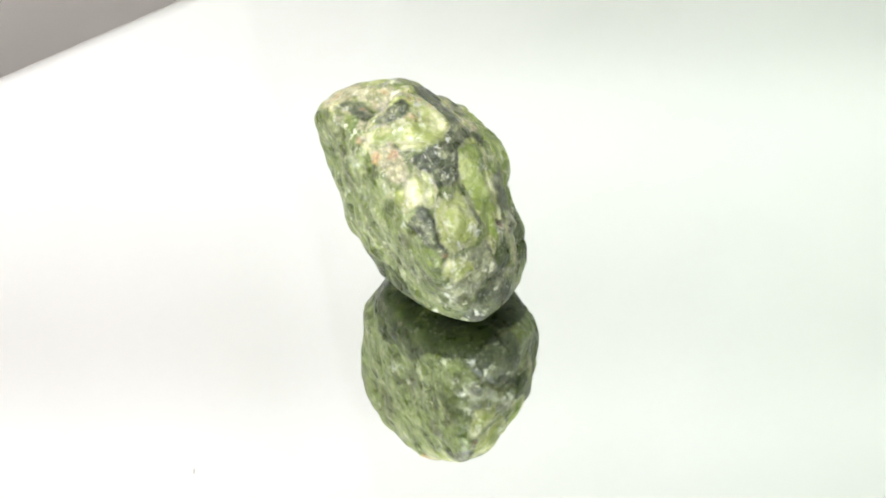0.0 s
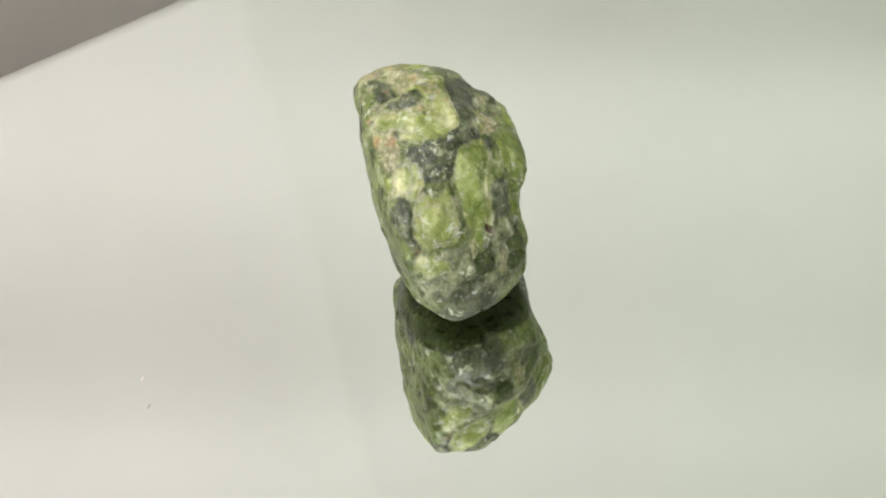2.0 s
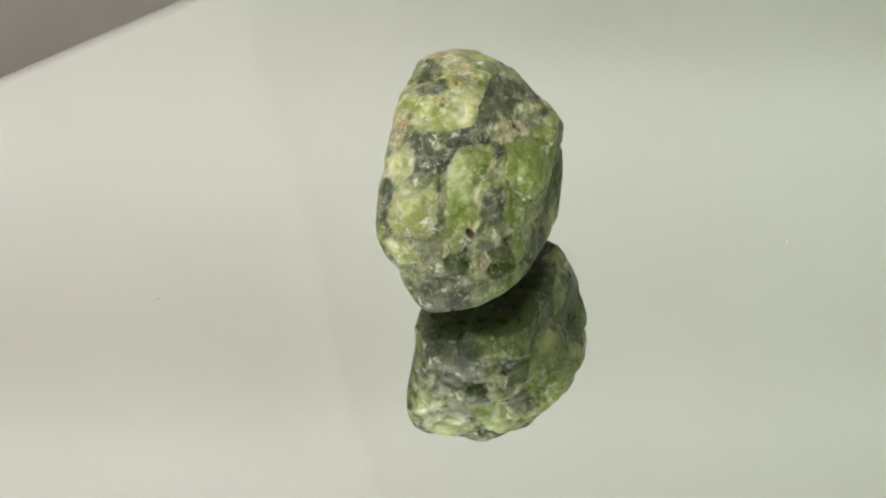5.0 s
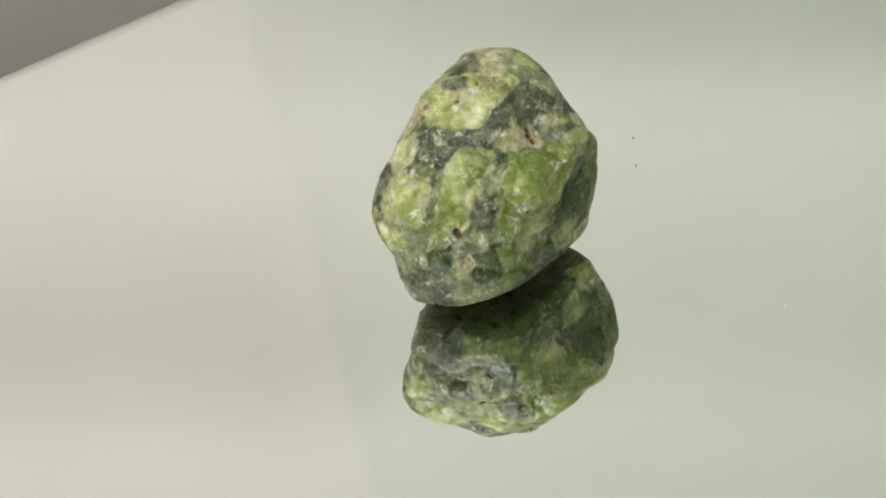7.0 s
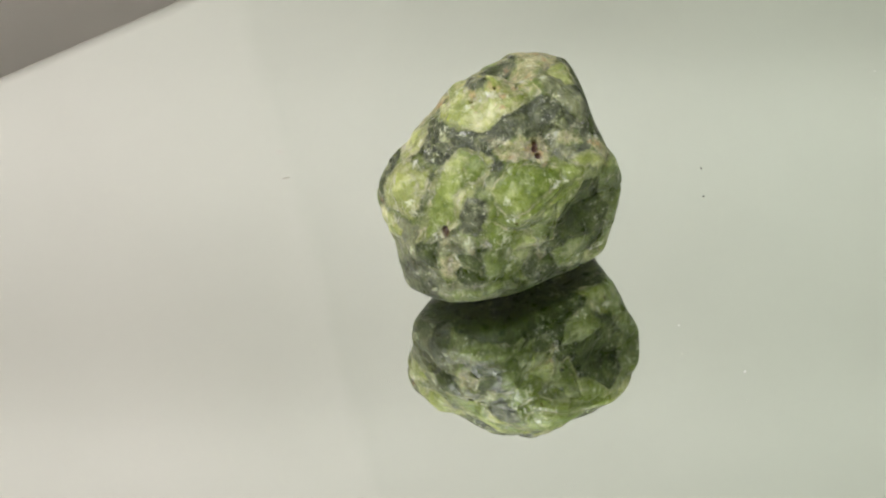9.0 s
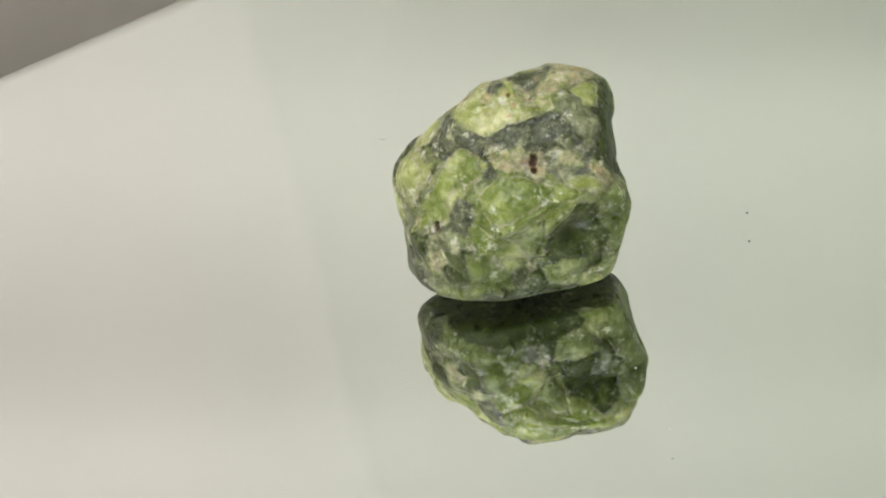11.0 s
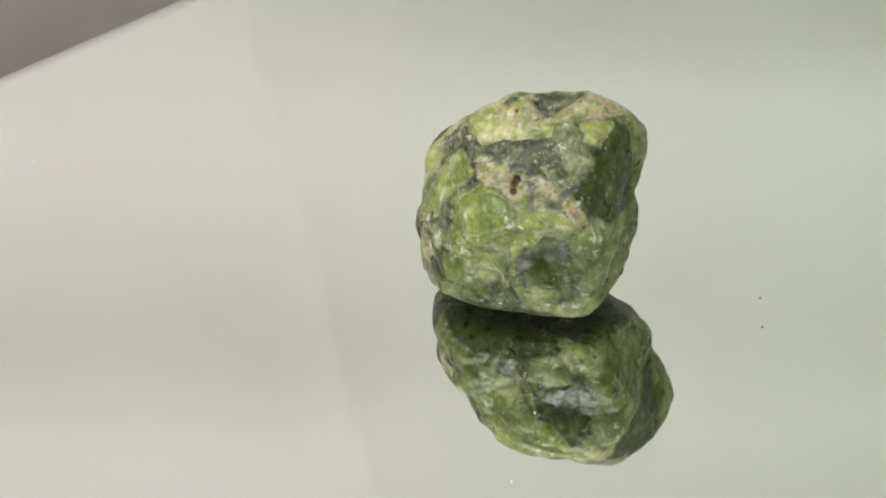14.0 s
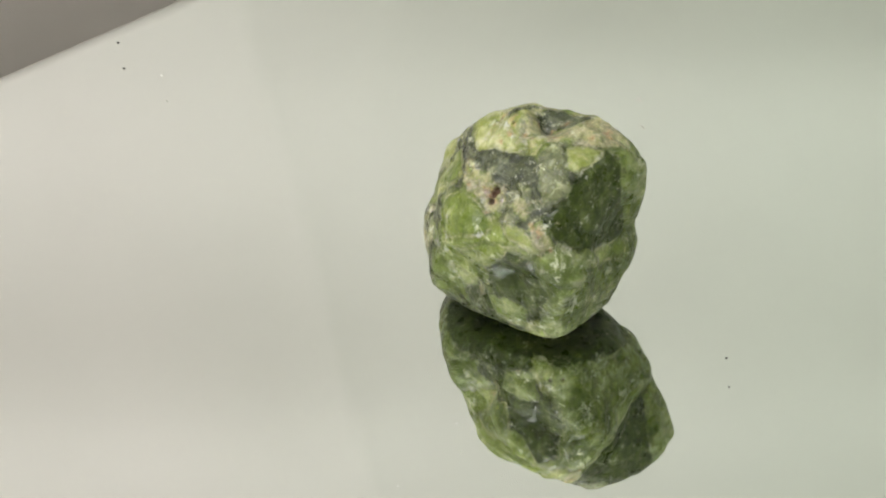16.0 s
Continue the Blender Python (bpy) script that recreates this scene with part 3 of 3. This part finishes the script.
def chips(p, size, seed):
    """Distances to the nearest and the next of scattered points, in cells: shell-like scallops."""
    q = p / size
    i = np.floor(q)
    best, other = np.full(len(p), 9.0), np.full(len(p), 9.0)
    for dx in (-1, 0, 1):
        for dy in (-1, 0, 1):
            for dz in (-1, 0, 1):
                c = i + (dx, dy, dz)
                s = c + np.stack([lattice(c, seed), lattice(c, seed + 31), lattice(c, seed + 67)], 1)
                d = ((q - s) ** 2).sum(1)
                other = np.minimum(other, np.maximum(best, d))
                best = np.minimum(best, d)
    return np.sqrt(best), np.sqrt(other)


def build_stone():
    planes = np.array(cuts)
    normals, reach = planes[:, :3], planes[:, 3]
    bm = bmesh.new()
    bmesh.ops.create_icosphere(bm, subdivisions=8, radius=1.0)
    u = np.array([v.co[:] for v in bm.verts])
    faces = np.array([[v.index for v in f.verts] for f in bm.faces])
    bm.free()
    u /= np.linalg.norm(u, axis=1, keepdims=True)

    def surface(way_out):
        q = (np.maximum(way_out @ normals.T, 1e-3) / reach) ** 30.0
        return q.sum(1) ** (-1 / 30.0), q

    r, q = surface(u)
    p = u * r[:, None]
    n = q @ normals
    n /= np.linalg.norm(n, axis=1, keepdims=True)
    warp = np.stack([clouds(p, 2.2, k, 5) for k in (3, 23, 43)], 1) * 1.15

    def spots(blobs, warped, more=1.0):
        best = np.full(len(p), -9.0)
        for az, el, size in blobs:
            w = np.array([way(az, el)])
            s = w * surface(w)[0][:, None]
            best = np.maximum(best, size * more - np.linalg.norm(warped - s, axis=1))
        return best

    def inside(corners, warped):
        """Signed distance in millimetres to a patch's outline, laid flat on the plane that faces it; above zero inside."""
        ways = np.array([way(*c) for c in corners])
        axis = ways.mean(0)
        axis /= np.linalg.norm(axis)
        ways = ways * surface(ways)[0][:, None]
        right = np.cross((0.0, 0.0, 1.0) if abs(axis[2]) < 0.99 else (1.0, 0.0, 0.0), axis)
        right /= np.linalg.norm(right)
        flat = np.stack([right, np.cross(axis, right)], 1)
        size = (ways @ axis).mean()
        ring = (ways @ flat) / np.maximum(ways @ axis, 0.5)[:, None] * size
        deep = warped @ axis
        near_it = np.flatnonzero(deep > 0.35 * np.linalg.norm(warped, axis=1))
        q2 = (warped[near_it] @ flat) / deep[near_it][:, None] * size
        gap, odd = np.full(len(q2), 1e9), np.zeros(len(q2), bool)
        for (ax, ay), (bx, by) in zip(ring, np.roll(ring, -1, axis=0)):
            ex, ey, px, py = bx - ax, by - ay, q2[:, 0] - ax, q2[:, 1] - ay
            k = np.clip((px * ex + py * ey) / max(ex * ex + ey * ey, 1e-9), 0, 1)
            gap = np.minimum(gap, (px - k * ex) ** 2 + (py - k * ey) ** 2)
            if ay != by:
                odd ^= ((ay > q2[:, 1]) != (by > q2[:, 1])) & (q2[:, 0] < ex * (q2[:, 1] - ay) / ey + ax)
        out = np.full(len(warped), -9.0)
        out[near_it] = np.where(odd, 1, -1) * np.sqrt(gap)
        return out

    ragged = p + warp * 0.34 + np.stack([clouds(p, 0.6, k, 3) for k in (113, 123, 133)], 1) * 0.22
    kinds = {kind: np.zeros(len(p)) for kind in ("olive", "moss", "leaf", "lime", "seam", "grey", "pale")}
    which, depth, rim_v = np.full(len(p), -1), np.full(len(p), -9.0), np.zeros(len(p))
    for number, (kind, label, corners) in enumerate(patches):
        d = inside(corners, ragged)
        cover = np.clip(d / 0.65 + 0.5, 0, 1)
        for other in kinds:
            kinds[other] *= 1 - cover
        kinds[kind] += cover
        rim_v *= 1 - cover
        if kind in ("leaf", "lime"):
            rim_v = np.maximum(rim_v, np.exp(-((d - 0.02) / 0.16) ** 2))
        if kind != "pale":
            which = np.where(d > 0, number if label else -1, which)
            depth = np.where(d > -0.3, d, depth)
    crust_v = np.clip(spots(crusts, p + warp) / 0.9 + 0.48, 0, 1)
    crust_v = np.maximum(crust_v * 0.62, kinds.pop("pale") * 0.75)
    rust_v = np.clip(spots(rusts, p + warp * 0.8) / 0.8 + 0.52, 0, 1)
    hollow_v = np.clip(spots(hollows, p + warp * 0.12) / 0.3 + 0.35, 0, 1)
    swell = np.clip(depth / 0.55, 0, 1)
    swell = swell * swell * (3 - 2 * swell)
    is_olive = kinds["olive"] > 0.5
    rise = np.where(is_olive, 0.03, 0.09) * swell
    groove = -0.02 * np.exp(-(depth / 0.14) ** 2)
    near, second = chips(p + warp * 0.45, 2.9, 5)
    small, small_second = chips(p + warp * 0.2, 1.25, 9)
    scallop = 0.44 * (0.55 - near) + 0.11 * (0.55 - small)
    crevice = -0.03 * np.exp(-((second - near) / 0.07) ** 2) - 0.004 * np.exp(-((small_second - small) / 0.12) ** 2)
    rough = 0.26 * clouds(p, 3.2, 61) + 0.08 * clouds(p, 1.0, 71) + 0.018 * clouds(p, 0.35, 81, 3)
    rise = rise + groove + (scallop + crevice + rough) * np.where(is_olive, 0.75, 1.0) + 0.16
    wear_v = np.clip(0.5 + (0.22 * (0.45 - small) + 0.05 * clouds(p, 0.35, 81, 3) + 0.12 * clouds(p, 1.0, 71) + 0.15 * (0.5 - near)) / 0.22, 0, 1)
    rise = rise + 0.06 * np.clip(crust_v - 0.3, 0, 1) - 0.75 * np.clip(hollow_v - 0.3, 0, 1)
    swelling = np.zeros(len(p))
    for x, y, z, spread, height in lumps:
        swelling = swelling + height * np.exp((u @ np.array((x, y, z)) - 1) / spread)
    base_fade = np.clip((p[:, 2] + 8.0) / 1.2, 0.0, 1.0)
    p = p + n * (rise * base_fade)[:, None] + u * swelling[:, None]
    p[:, 2] = np.maximum(p[:, 2] + CENTRE[2], 0.012)

    corners = p[faces]
    fn = np.cross(corners[:, 1] - corners[:, 0], corners[:, 2] - corners[:, 0])
    vn = np.zeros_like(p)
    for k in range(3):
        np.add.at(vn, faces[:, k], fn)
    vn /= np.maximum(np.linalg.norm(vn, axis=1, keepdims=True), 1e-12)

    stone = tagged(new("mineral_specimen"), "rough green crystal stone with dark seams standing on the mirror", "mineral stone")
    owner = np.median(which[faces], axis=1).astype(int)

    def piece(name, mask, material, label):
        f = faces[mask]
        if len(f) < 30:
            return
        used, inverse = np.unique(f, return_inverse=True)
        mesh = bpy.data.meshes.new(name)
        mesh.from_pydata((p[used] * 0.001).tolist(), [], inverse.reshape(-1, 3).tolist())
        for key, values in (*kinds.items(), ("wear", wear_v), ("rim", rim_v), ("crust", crust_v), ("rust", rust_v), ("hollow", hollow_v)):
            mesh.attributes.new(key, "FLOAT", "POINT").data.foreach_set("value", values[used].astype(np.float32))
        mesh.polygons.foreach_set("use_smooth", [True] * len(f))
        mesh.normals_split_custom_set_from_vertices(vn[used].tolist())
        mesh.materials.append(material)
        ob = new(name, mesh)
        ob.parent = stone
        tagged(ob, label)

    piece("host_rock", owner < 0, STONE, "dark grey-green host rock with pale flecks")
    for k, (_, label, _) in enumerate(patches):
        if label:
            piece("crystal_grain", owner == k, STONE, label)
    return stone


stone = build_stone()


# ---- dust on the plate ----
def speck(x, y, size, material, label, long=1.0):
    bm = bmesh.new()
    bmesh.ops.create_icosphere(bm, subdivisions=2, radius=size)
    for v in bm.verts:
        k = 1 + 0.35 * noise.noise(Vector(v.co) / size * 1.3 + Vector((x, y, 0)) * 1000)
        v.co = Vector((v.co.x * k * long, v.co.y * k, max(v.co.z * k * 0.6, -size * 0.4) + size * 0.4))
    ob = part("dust_speck", bm, material)
    tagged(ob, label, "dust speck", "specks on the mirror")
    return ob, x, y


specks = [
    speck(0.02185, 0.01216, 0.00012, DARK_DUST, "tiny dark dust speck on the mirror plate"),
    speck(0.01614, -0.01052, 0.00010, PALE_DUST, "tiny pale dust speck on the mirror plate"),
    speck(0.02047, -0.01810, 0.00011, PALE_DUST, "tiny pale dust speck on the mirror plate"),
    speck(-0.05927, -0.01171, 0.00014, DARK_DUST, "tiny dark dust speck on the mirror plate", 1.6),
    speck(-0.05043, -0.01038, 0.00007, PALE_DUST, "thin pale lint fibre on the mirror plate", 4.0),
    speck(-0.01672, 0.02597, 0.00006, RED_LINT, "short faint reddish lint fibre on the mirror plate", 7.0),
    speck(0.04050, 0.02359, 0.00010, PALE_DUST, "tiny pale dust speck on the mirror plate"),
]


# ---- motion: the plate turns nearly ten degrees each second ----
def spin(thing, x, y):
    rows = []
    for k in range(33):
        t = k * 0.5
        a = radians(-9.8 * (t - 9.0))
        rows.append((t, pose(x * math.cos(a) - y * math.sin(a), x * math.sin(a) + y * math.cos(a), 0, 0, 0, math.degrees(a))))
    walk(thing, rows)


def motions():
    spin(table, 0, 0)
    spin(stone, CENTRE[0] * 0.001, CENTRE[1] * 0.001)
    for ob, x, y in specks:
        spin(ob, x, y)


motions()
